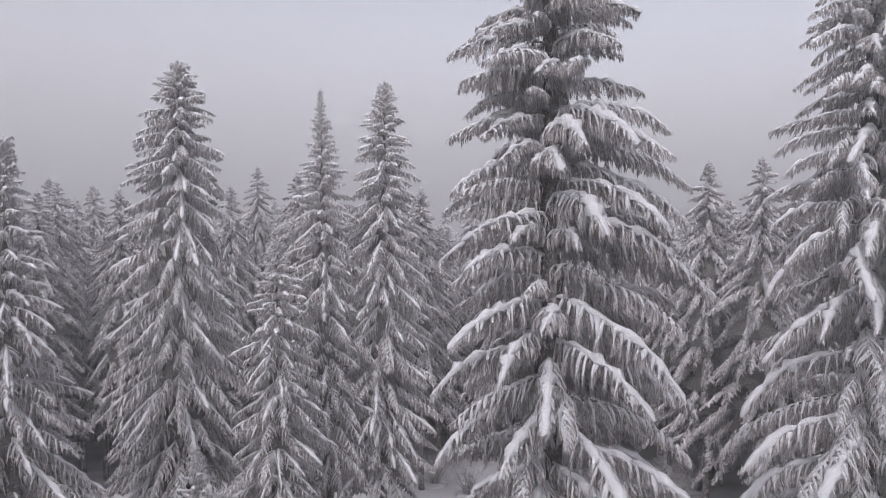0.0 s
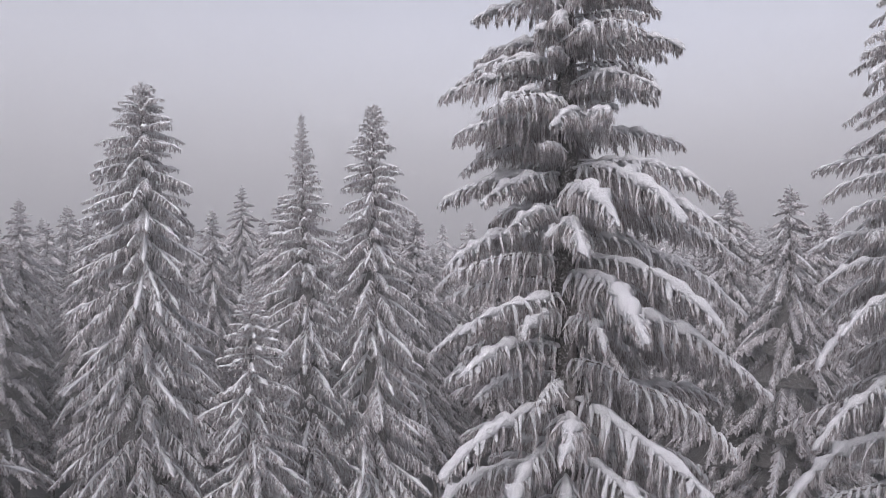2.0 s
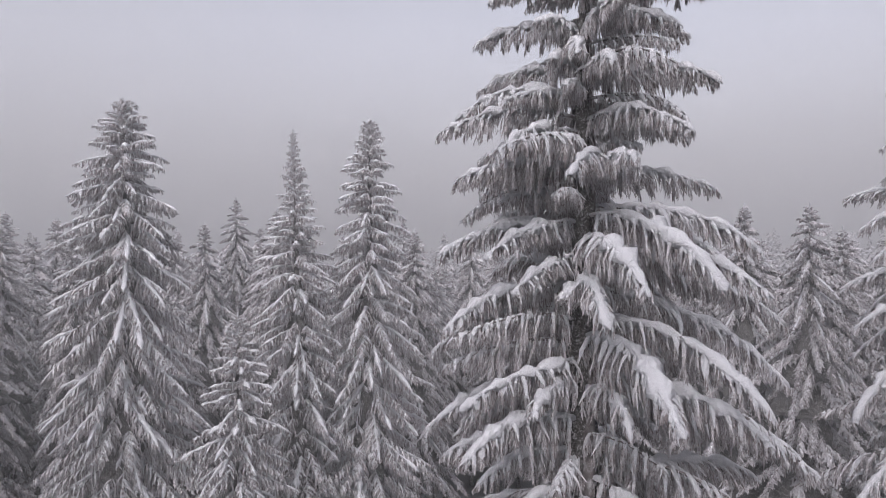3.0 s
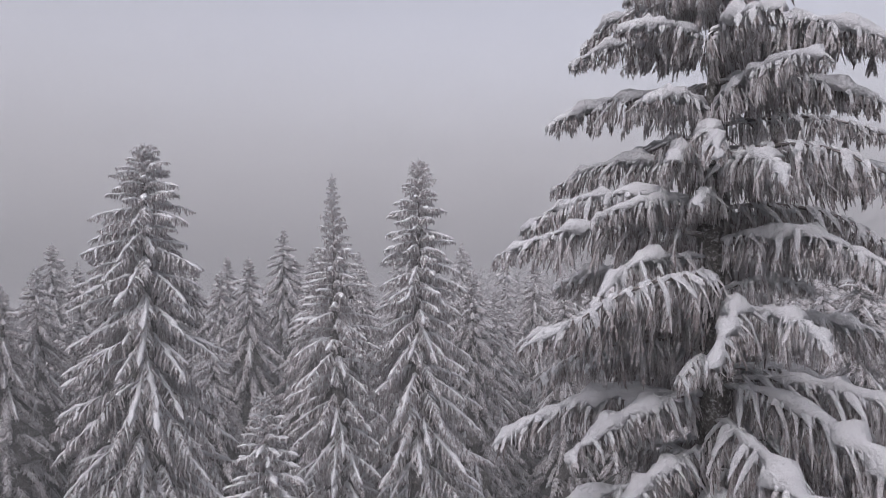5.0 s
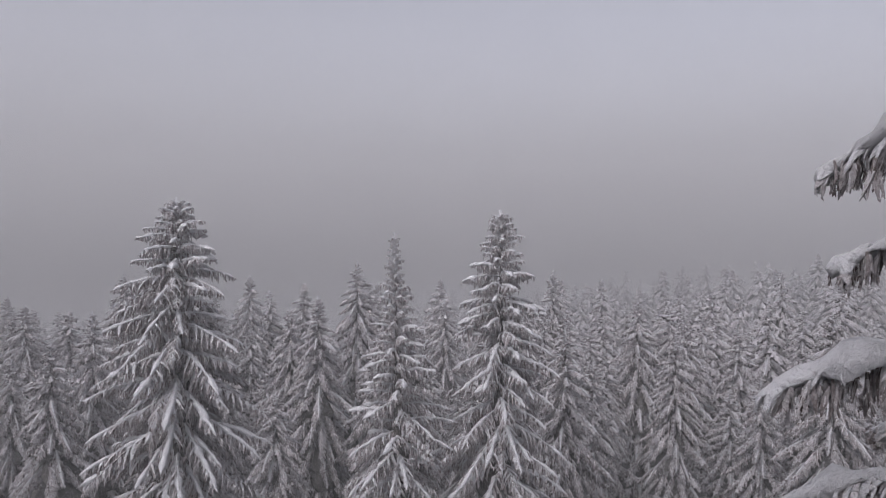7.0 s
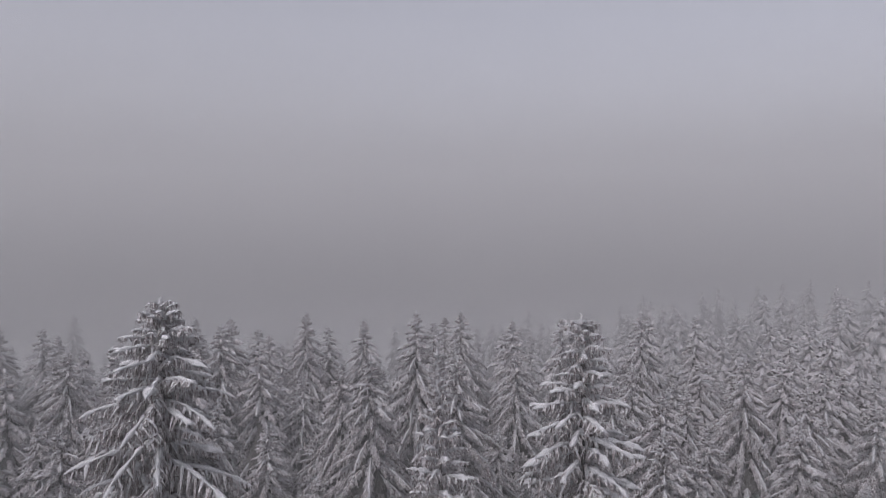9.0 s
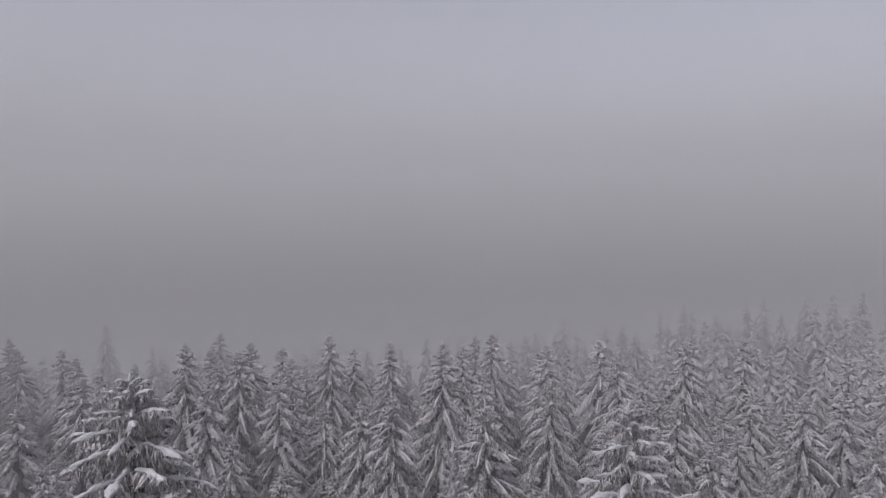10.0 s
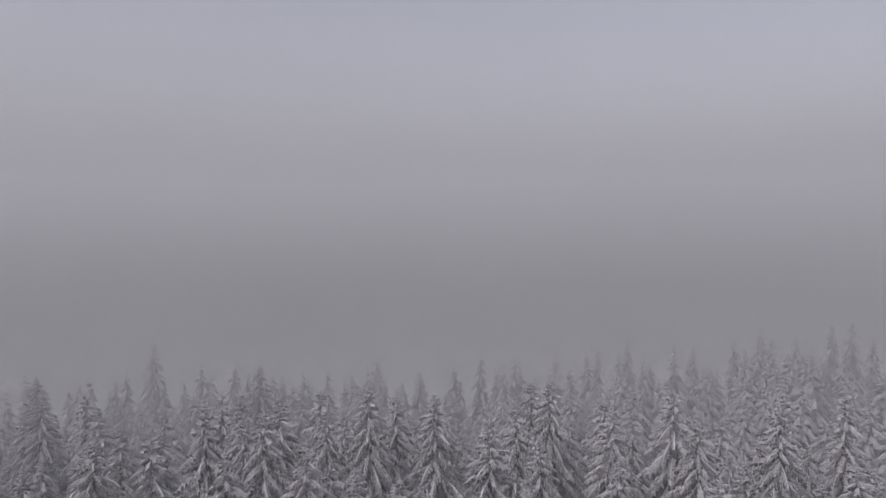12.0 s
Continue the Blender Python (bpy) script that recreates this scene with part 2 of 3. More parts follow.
def bough(rng, length, e0, e1, lod):
    """One snow-laden bough: limb and a curtain of hanging twigs in one Geo, its snow in another."""
    n, per_m, bn, on_limb, on_side, rings, sprigs, sides, thick = DETAIL[lod]
    twig, snow = Geo(), Geo()
    path, s = curve(rng, length, e0, e1, n, 0.065 if lod == 0 else 0.045)
    if lod < 3:
        tube(twig, path, np.interp(s, [0, 1], [0.012 + 0.010 * length, 0.008]), 5 if lod == 0 else 3, 1)
    size = 0.62 + 0.10 * length
    body = np.interp(s, [0, 0.10, 0.3, 0.8, 1], [0.2, 0.4, 0.9, 1.0, 0.55])
    lumps = 0.95 + 0.3 * np.sin(s * length * 5.5 + rng.uniform(0, 6)) * np.sin(s * length * 2.3 + rng.uniform(0, 6)) + 0.3 * np.sin(s * length * 9.7 + rng.uniform(0, 6))
    w = {0: 0.145, 1: 0.11, 2: 0.08, 3: 0.09, 4: 0.12}[lod] * size * body * lumps * rng.uniform(0.85, 1.15, n)
    h = {0: 0.115, 1: 0.085, 2: 0.065, 3: 0.08, 4: 0.10}[lod] * size * body * lumps * rng.uniform(0.85, 1.15, n)
    top = path + np.array([0, 0, 0.015])
    if lod < 3:
        # the load thins out between its lumps
        dip = np.where(rng.uniform(0, 1, n) < (0.16 if lod == 0 else 0.25), 0.42, rng.uniform(0.8, 1.3, n))
        w, h = w * dip, h * dip
    snow_ridge(snow, rng, top[1:], w[1:], h[1:], sides)
    if lod >= 2:
        steps = max(4, int({2: 6.0, 3: 3.5, 4: 1.4}[lod] * length) + 3)
        big = {2: 0.5, 3: 0.7, 4: 1.3}[lod]
        frond(twig, rng, path, s, (0.16 + 0.10 * min(length, 4)) * big, (0.24 + 0.13 * min(length, 4)) * big, steps, 4)
    longest = (0.14 + 0.145 * min(length, 3.6)) * (1.0 if lod == 0 else 0.75)
    roots, spans, ways = [], [], []

    def hang(line, count, lo, hi, across, share):
        """Strands that hang from a line between its parameters lo and hi."""
        q = along(line, rng.uniform(lo, hi, count) * (len(line) - 1))
        q[:, :2] += rng.uniform(-1, 1, (count, 2)) * across
        far = np.interp(q[:, 0] / max(path[-1, 0], 0.2), [0, 0.2, 0.55, 0.85, 1.05], [0.65, 1.0, 0.9, 0.5, 0.22])
        # short strands, one below the other, make up the depth of the curtain
        depth = longest * far * share
        span = np.minimum(depth, rng.uniform(0.10, 0.36, count) * (1.0 if lod == 0 else 1.25))
        q[:, 2] -= np.maximum(depth - span, 0.0) * rng.uniform(0, 1, count) ** 1.3
        roots.append(q)
        spans.append(np.maximum(span, 0.08))
        ways.append(np.stack([rng.normal(0.10, 0.13, count), rng.normal(0, 0.13, count), np.zeros(count)], -1))

    if on_limb:
        hang(path, int(on_limb * length) + 3, 0.06, 1.0, 0.09 * size, 1.0)
    count = int(per_m * length) + (2 if per_m else 0)
    for i in range(count):
        a = 0.10 + 0.88 * (i + rng.uniform(0, 0.8)) / count
        base = along(path, np.array([a * (n - 1)]))[0]
        elev = e0 + (e1 - e0) * a ** 1.25
        b = (0.12 + 0.24 * length ** 0.75 * (1 - a) ** 0.6 * min(1, 0.45 + 2 * a)) * rng.uniform(0.6, 1.25)
        turn = (1 if i % 2 else -1) * rng.uniform(0.55, 1.1)
        line, bs = curve(rng, b, elev * 0.6 + rng.uniform(-22, 2), min(elev, 0) * 0.5 - rng.uniform(35, 70), bn, 0.06, turn)
        line = line + base
        fw = {0: 0.032, 1: 0.040, 2: 0.055}[lod] * size * np.interp(bs, [0, 0.4, 1], [0.8, 1, 0.4]) * rng.uniform(0.7, 1.35, bn)
        snow_ridge(twig, rng, line + np.array([0, 0, 0.010]), fw, fw * 0.85, 4, 0)
        if lod == 0 or lod == 1 and rng.uniform() < 0.4:
            k = int(rng.integers(1, bn))
            snow_ridge(twig, rng, line[:k + 1] + np.array([0, 0, 0.028]), fw[:k + 1] * rng.uniform(1.2, 1.8), fw[:k + 1] * 1.25, 6 if lod == 0 else 4, 3)
        hang(line, int(on_side * b) + 1, 0.1, 1.0, 0.03, 0.75)
    if roots:
        p, span, way = np.concatenate(roots), np.concatenate(spans), np.concatenate(ways)
        m = len(p)
        strands(twig, rng, p, span, thick * rng.uniform(0.65, 1.25, m) * min(1.0, 0.55 + 0.2 * length), way, rings, sprigs, 0)
    # the ragged white fringe along the rim of the snow
    m = int({0: 30, 1: 12, 2: 4, 3: 0, 4: 0}[lod] * length)
    if m:
        j = rng.uniform(0.12, 1.0, m) * (n - 1)
        q = along(top, j)
        sgn = rng.choice([-1, 1], m)
        q[:, 1] += sgn * np.interp(j, np.arange(n), w) * rng.uniform(0.6, 0.95, m)
        d = np.stack([rng.normal(0.25, 0.2, m), sgn * rng.uniform(0.05, 0.6, m), np.zeros(m)], -1)
        strands(twig, rng, q, rng.uniform(0.05, 0.18, m) * (0.6 + 0.15 * min(length, 3)), rng.uniform(0.6, 1.3, m) * (0.017 if lod == 0 else 0.021 if lod == 1 else 0.04), d, 3 if lod == 0 else 2, 0, 3)
    return twig, snow, path[-1]


SHAPES = {}


def bough_shapes(lod, variants):
    """A stock of boughs of each length, as Geo pairs."""
    rng = np.random.default_rng(40 + lod)
    bend = (BEND, SLOPE, HANG, HANG, HANG)[lod]
    return [[bough(rng, L, e0 + rng.uniform(-4, 4), e1 + rng.uniform(-6, 6), lod) for _ in range(variants)] for L, (e0, e1) in zip(LENGTHS, bend)]


def stock(lod):
    if lod not in SHAPES:
        SHAPES[lod] = bough_shapes(lod, {0: 4, 1: 3, 2: 3, 3: 2, 4: 2}[lod])
    return SHAPES[lod]


MESHES = {}


def bough_meshes(lod, c, v):
    if (lod, c, v) not in MESHES:
        twig, snow, _ = stock(lod)[c][v]
        MESHES[lod, c, v] = (twig.mesh("bough", [RIME, BARK, SHADE_NEEDLES, SNOW, SPRAY], False), snow.mesh("bough_snow", [SNOW]))
    return MESHES[lod, c, v]


def part(name, data, parent, m=None, label=""):
    ob = new(name, data)
    ob.parent = parent
    if m is not None:
        ob.matrix_basis = m
    return tagged(ob, label) if label else ob


def crown_plan(rng, height, base, profile, count, tilt, skew=0.0, stretch=1.08, inner=0.22):
    """Where the boughs of a crown sit: (length class, pose). profile: (metres below the top, reach) pairs."""
    d, r = zip(*profile)
    plan = []
    for i in range(count):
        f = ((i + rng.uniform(0, 0.7)) / count) ** 1.25
        z = height - 0.25 - f * (height - 0.25 - base)
        az = i * 137.508 + rng.uniform(-14, 14)
        reach = np.interp(height - z, d, r) * (rng.uniform(0.35, 0.7) if rng.uniform() < inner else rng.uniform(0.78, 1.12)) * (1 + skew * math.cos(radians(az)))
        c = int(np.argmin([abs(math.log(reach * stretch / L)) for L in LENGTHS]))
        scale = min(1.3, max(0.4, reach * stretch / LENGTHS[c]))
        plan.append((c, f, pose(0, 0, z, rng.normal(0, 7), rng.normal(0, 5) + tilt * min(1, f * 2.5), az) @ Matrix.Scale(scale, 4)))
    return plan


def trunk_geo(rng, height, base, stubs):
    g = Geo()
    sides = 9 if stubs else 4
    z = np.array([-0.4, 0.0, 0.5, 0.25 * height, 0.5 * height, 0.75 * height, 0.96 * height])
    r = 0.0085 * height * np.array([1.5, 1.3, 1.05, 0.85, 0.62, 0.34, 0.06])
    bend = rng.normal(0, 0.004 * height, (7, 2)) * np.array([0, 0, 0, 1, 1, 1, 0])[:, None]
    tube(g, np.stack([bend[:, 0], bend[:, 1], z], -1), r, sides)
    for _ in range(stubs):
        h = rng.uniform(0.12 * height, base + 1.5)
        line, s = curve(rng, rng.uniform(0.5, 1.5), rng.uniform(-15, 5), rng.uniform(-35, -5), 3, 0.05, rng.uniform(0, 6.3))
        tube(g, line + np.array([0, 0, h]), np.interp(s, [0, 1], [0.02, 0.006]), 3)
    return g


def core_geo(rng, height, base, profile, share, n=24, sides=9):
    """The ragged mass of needles round the trunk, its dark colour also the crown's inner shade, fuller lower down."""
    g = Geo()
    d, r = zip(*profile)
    z = np.linspace(height - 0.5, base - 0.5, n)
    reach = np.interp(height - z, d, r) * share * np.where(np.arange(n) % 2, 1.25, 0.7) * np.clip((height - z - 2.0) / 7.0, 0.02, 1.0)
    reach[-1] = 0.1
    a = np.linspace(0, 2 * math.pi, sides, endpoint=False)
    k = reach[:, None] * rng.uniform(0.55, 1.3, (n, sides))
    v = np.stack([k * np.cos(a), k * np.sin(a), z[:, None] - k * 0.35 + 0 * a], -1)
    g.add(v.reshape(-1, 3), ring_faces(n, sides))
    return g


def leader_geo(rng, height, size=1.0):
    """The crusted spire on top of a crown."""
    g = Geo()
    z = np.linspace(height - 1.3 * size, height, 8)
    path = np.stack([rng.normal(0, 0.012, 8), rng.normal(0, 0.012, 8), z], -1)
    tube(g, path, np.interp(z, [z[0], z[-1]], [0.09, 0.035]) * rng.uniform(0.8, 1.3, 8), 6)
    n = 16
    p = np.stack([np.zeros(n), np.zeros(n), rng.uniform(height - 1.3 * size, height, n)], -1)
    a = rng.uniform(0, 6.3, n)
    strands(g, rng, p, rng.uniform(0.06, 0.2, n), np.full(n, 0.035), np.stack([np.cos(a), np.sin(a), np.full(n, 1.3)], -1), 3)
    return g


def big_spruce(seed, label, x, y, height, base, profile, count, lod, tilt=0.0, lean=(0, 0), group="", plain=(0, 0), skew=0.0, tips=()):
    """A spruce whose boughs are parts of their own, each with its load of snow."""
    rng = np.random.default_rng(seed)
    tree = tagged(new("spruce_tree"), label, "tree", group)
    tree.matrix_basis = pose(x, y, ground_z(x, y), lean[0], lean[1], 0)
    part("trunk", trunk_geo(rng, height, base, 26).mesh("trunk", [BARK]), tree, None, "dark frosted bark")
    part("leader", leader_geo(rng, height).mesh("leader", [SNOW]), tree)
    part("shade_needles", core_geo(rng, height, base, profile, 0.09 if lod == 0 else 0.22).mesh("shade_needles", [SHADE_NEEDLES]), tree)
    ground = ground_z(x, y)
    fixed = []
    for tx, ty, tz in tips:
        reach, a = math.hypot(tx - x, ty - y), math.degrees(math.atan2(ty - y, tx - x)) % 360
        c = int(np.argmin([abs(math.log(reach * 1.1 / L)) for L in LENGTHS]))
        v = int(rng.integers(len(stock(lod)[c])))
        end = stock(lod)[c][v][2]
        k = reach / math.hypot(end[0], end[1])
        z = tz - ground - k * end[2]
        twig, snow = bough_meshes(lod, c, v)
        b = part("bough", twig, tree, pose(0, 0, z, 0, 0, a - math.degrees(math.atan2(end[1], end[0]))) @ Matrix.Scale(k, 4))
        part("snow", snow, b)
        fixed.append((a, z))
    for c, f, m in crown_plan(rng, height, base, profile, count, tilt, skew, inner=0.22 if lod == 0 else 0.08):
        a = math.degrees(math.atan2(m[1][0], m[0][0])) % 360
        if any(abs((a - q + 180) % 360 - 180) < 15 and abs(m[2][3] - z) < 0.35 for q, z in fixed):
            continue
        d = lod + 1 if plain[0] < a < plain[1] else lod
        twig, snow = bough_meshes(d, c, int(rng.integers(len(stock(d)[c]))))
        b = part("bough", twig, tree, m)
        if rng.uniform() > (0.1 + 0.3 * f if lod == 0 else f * 0.7):
            part("snow", snow, b)
    return tree


def spruce_meshes(seed, height, base, profile, count, lod, tilt=0.0):
    """Trunk, crown and snow of a whole spruce as three meshes."""
    rng = np.random.default_rng(seed)
    crown, snow = Geo(), Geo()
    for c, f, m in crown_plan(rng, height, base, profile, count, tilt, 0.0, 1.2, 0.0):
        t, s, _ = stock(lod)[c][int(rng.integers(len(stock(lod)[c])))]
        crown.put(t, m)
        if rng.uniform() > 0.45 + f * 0.5:
            snow.put(s, m)
    if lod == 2:
        snow.put(leader_geo(rng, height), np.eye(4))
    else:
        z = np.linspace(height - 1.6, height, 3)
        tube(snow, np.stack([0 * z, 0 * z, z], -1), np.array([0.09, 0.05, 0.02]), 4)
    # dark core: inner needles, and shade put into the gaps of the crown
    crown.put(core_geo(rng, height, base, profile, 0.42, *((24, 8) if lod == 2 else (12, 6))), np.eye(4), 2)
    return trunk_geo(rng, height, base, (70 if base > 9 else 22) if lod == 2 else 5 if lod == 3 else 0), crown, snow


# ---- ground ----
def ground_z(x, y):
    far = max(0.0, y - 45.0)
    side = max(0.0, -x - 60.0)
    rise = 0.16 * max(0.0, min(x + 45, 75)) * min(1.0, max(0.0, (y - 75) / 50))
    return rise - 0.075 * min(far, 85) - 0.04 * min(side, 100) + 0.35 * noise.noise(Vector((x * 0.07, y * 0.07, 3.1)))


def build_ground():
    def steps(lo, hi):
        a, out = 0.0, []
        while a < hi:
            out.append(a)
            a += 2.0 + 0.06 * a
        b, low = 0.0, []
        while b < -lo:
            b += 2.0 + 0.06 * b
            low.append(-b)
        return low[::-1] + out
    xs, ys = steps(-1600, 1600), [v + 40 for v in steps(-1200, 1700)]
    v = np.array([[x, y, ground_z(x, y)] for y in ys for x in xs])
    nx = len(xs)
    f = np.array([[j * nx + i, j * nx + i + 1, (j + 1) * nx + i + 1, (j + 1) * nx + i] for j in range(len(ys) - 1) for i in range(nx - 1)])
    g = Geo()
    g.add(v, f)
    tagged(new("ground", g.mesh("ground", [COVER])), "snow-covered forest floor sloping gently away", "ground", kind="structure")


build_ground()


# ---- mist ----
def build_mist():
    """Fog fills the air over the whole wood; a thicker bank lies behind."""
    def bank(near, r1, z0, z1, density, mx=-4.0, my=24.0, n=40):
        a = np.radians(np.linspace(0, 360, n, endpoint=False))

        def at(r, z):
            return np.stack([r * np.cos(a) + mx, r * np.sin(a) + my, np.full(n, z)], -1)

        g = Geo()
        # the bank's edge lies further off to the east
        if near is not None:
            near = np.interp(np.degrees(a), [0, 60, 95, 135, 200, 300, 360], [1.4, 1.4, 1.15, 0.95, 0.92, 1.3, 1.4]) * near
        rows = [(r1, z0), (r1, z1)] if near is None else [(near, z0), (r1, z0), (r1, z1), (near, z1)]
        k = len(rows)
        v = np.stack([at(r, z) for r, z in rows], 1).reshape(-1, 3)
        if near is None:
            i = np.arange(n)
            j = (i + 1) % n
            g.add(v, np.stack([i * 2, j * 2, j * 2 + 1, i * 2 + 1], -1))
            for side, step in ((1, 1), (0, -1)):
                g.add(np.concatenate([at(r1, (z0, z1)[side]), [[mx, my, (z0, z1)[side]]]]), np.stack([i, j, np.full(n, n)], -1)[:, ::step])
        else:
            v = np.concatenate([v, v[:k]])
            g.add(v, ring_faces(n + 1, k)[:, ::-1])
        me = g.mesh("mist", [mist_material(density)], False)
        work = bmesh.new()
        work.from_mesh(me)
        bmesh.ops.remove_doubles(work, verts=work.verts, dist=0.001)
        bmesh.ops.recalc_face_normals(work, faces=work.faces)
        work.to_mesh(me)
        work.free()
        return me

    tagged(new("mist", bank(None, 1400.0, 12.0, 52.0, 0.0034)), "thin grey winter haze over the wood", "fog", kind="structure")
    tagged(new("mist", bank(58.0, 1390.0, 5.0, 50.0, 0.0095)), "thicker fog bank over the far wood", "fog", kind="structure")


build_mist()

# ---- the near spruces ----
NEAR = "tall spruces near the clearing"
big_spruce(11, "tall old spruce with drooping boughs under thick snow", 3.1, 20.6, 31.0, 3.0,
           [(0, 0.3), (2, 1.0), (5, 2.0), (8, 2.9), (13, 3.7), (20, 4.6), (28, 5.0)], 300, 0, 2, plain=(25, 140), skew=0.15,
           tips=[(1.56, 22.15, 26.9), (0.9, 21.0, 25.5), (0.15, 20.8, 23.6), (0.46, 20.1, 22.5), (1.37, 20.2, 22.2), (2.49, 19.05, 24.3),
                 (1.0, 21.5, 24.6), (3.14, 18.2, 24.5), (6.16, 19.1, 21.2), (5.67, 17.5, 18.5), (5.7, 20.05, 22.4), (0.15, 20.3, 21.1),
                 (2.43, 18.2, 22.6), (3.5, 17.2, 20.6), (3.0, 17.7, 20.0), (3.44, 18.0, 18.1), (0.88, 19.5, 16.7), (7.15, 20.3, 19.7),
                 (7.86, 20.3, 16.6), (-0.1, 20.3, 17.6), (4.24, 19.2, 17.9), (1.2, 20.7, 26.3), (0.55, 21.3, 24.0), (2.0, 19.6, 25.6)])
big_spruce(12, "tall spruce with dark inner boughs and snowy drooping tips", 16.4, 27.0, 33.0, 3.0,
           [(0, 0.3), (3, 1.6), (7, 2.8), (14, 4.4), (24, 5.6), (30, 5.4)], 310, 0, 5, group=NEAR, plain=(35, 145))
big_spruce(13, "snow-laden spruce at the edge of the clearing", -17.8, 28.5, 22.4, 2.0,
           [(0, 0.3), (3, 1.2), (7, 2.3), (13, 3.6), (20, 4.2)], 250, 1, 8, group=NEAR, plain=(35, 145))
big_spruce(14, "broad tall spruce with even snowy tiers of boughs", -14.35, 38.3, 27.7, 3.0,
           [(0, 0.15), (0.8, 0.75), (2, 1.55), (5.5, 2.8), (11.7, 3.9), (23, 4.9)], 340, 1, 9, group=NEAR, plain=(35, 145))
big_spruce(15, "slender spruce with a thin rimed spire", -6.3, 39.8, 26.5, 4.0,
           [(0, 0.1), (3, 0.7), (7, 1.9), (14, 2.8), (22, 3.2)], 290, 1, 11, (0, -1.4), group=NEAR, plain=(35, 145))
big_spruce(16, "slender spruce with a knobbly snowy top", -3.6, 41.5, 27.3, 4.0,
           [(0, 0.15), (1, 0.7), (2, 1.05), (5, 1.9), (10, 2.9), (18, 3.6), (24, 3.4)], 310, 1, 11, (0, 0.3), group=NEAR, plain=(35, 145))
big_spruce(17, "young full spruce thickly crusted with snow", -8.4, 35.5, 18.2, 1.0,
           [(0, 0.15), (2, 1.0), (4.6, 2.0), (11.7, 3.2), (17, 3.5)], 235, 1, 9, group=NEAR, plain=(35, 145))
big_spruce(18, "small young spruce white with hoarfrost", -11.2, 31.5, 8.8, 0.4,
           [(0, 0.2), (2, 0.7), (5, 1.4), (8.5, 1.9)], 80, 1, 8)

# ---- the wood behind ----
FORMS = [
    (23.0, 6.5, [(0, 0.1), (0.8, 0.42), (2, 1.05), (3.6, 1.85), (7, 3.0), (12, 3.7), (20, 4.3)], 6),
    (24.5, 8.0, [(0, 0.08), (0.8, 0.36), (2, 0.9), (3.6, 1.6), (7, 2.5), (12, 3.1), (20, 3.6)], 9),
    (22.0, 5.5, [(0, 0.12), (0.8, 0.5), (2, 1.2), (3.6, 2.1), (7, 3.3), (12, 4.1), (20, 4.7)], 4),
    (25.5, 7.5, [(0, 0.1), (0.8, 0.4), (2, 1.0), (3.6, 1.75), (7, 2.7), (12, 3.4), (20, 3.9)], 8),
    (21.0, 10.5, [(0, 0.15), (0.8, 0.45), (1.5, 0.8), (5, 1.6), (10, 2.3), (18, 2.4)], 14),
]
WOOD = "spruces of the wood behind"


def make_stock_tree(i, lod, count):
    h, base, profile, tilt = FORMS[i]
    trunk, crown, snow = spruce_meshes(60 + i + 10 * lod, h, base, profile, count, lod, tilt)
    return h, trunk.mesh("trunk", [BARK]), crown.mesh("crown", [RIME, BARK, SHADE_NEEDLES, SNOW, SPRAY]), snow.mesh("snow", [SNOW])


def plant(form, label, x, y, top, turn, group):
    """A tree of the wood whose tip reaches the height top."""
    h, trunk, crown, snow = form
    z = ground_z(x, y)
    k = (top - z) / h
    tree = tagged(new("spruce_tree"), label, "tree", group)
    tree.matrix_basis = pose(x, y, z, 0, 0, turn) @ Matrix.Diagonal((k ** 0.6, k ** 0.6, k, 1))
    part("trunk", trunk, tree)
    part("crown", crown, tree)
    part("snow", snow, tree)
    return tree


MIDDLE = [make_stock_tree(i, 2, 175) for i in range(5)]
FAR = [make_stock_tree(i, 3, 110) for i in range(4)]
DEEP = [spruce_meshes(300 + i, *FORMS[i][:3], 80, 4, FORMS[i][3]) for i in range(4)]
THIN = [spruce_meshes(320 + i, *FORMS[i][:3], 52, 4, FORMS[i][3]) for i in range(4)]

# trees whose tips stand out above the others: x, y, height of the tip
TIPS = [
    (-36.0, 64.3, 23.4), (-36.2, 68.0, 21.8), (-32.8, 66.0, 22.8), (-17.0, 64.6, 24.5), (-18.0, 59.7, 22.4),
    (-26.0, 53.7, 18.6), (19.9, 43.8, 23.1), (24.5, 63.0, 19.4), (-27.3, 78.7, 21.9), (-4.0, 80.9, 23.2),
    (-1.9, 58.1, 21.7), (3.2, 80.0, 19.2), (-34.5, 69.5, 22.9), (-41.0, 73.0, 21.7), (-42.0, 61.0, 21.2),
    (-17.4, 73.8, 21.0), (-8.9, 80.9, 21.8), (0.5, 102.0, 17.4), (-20.2, 84.5, 22.2), (-20.7, 78.3, 22.0),
    (-12.0, 71.2, 21.2), (-1.6, 51.5, 21.8), (-0.3, 58.0, 19.0), (-34.4, 74.8, 20.8), (-31.4, 75.8, 22.7),
    (-27.6, 68.6, 19.2), (-11.6, 56.2, 23.3), (-14.0, 78.6, 22.4), (-44.3, 62.3, 20.4), (-6.0, 82.5, 18.9),
    (-23.3, 89.0, 21.1), (-49.3, 66.9, 21.2), (-55.2, 66.4, 21.6), (-61.0, 70.0, 21.7), (-54.0, 90.0, 19.7),
    (-97.0, 113.8, 16.0), (1.6, 88.9, 17.7), (-28.3, 59.5, 19.2),
]
rng = np.random.default_rng(5)
taken = []
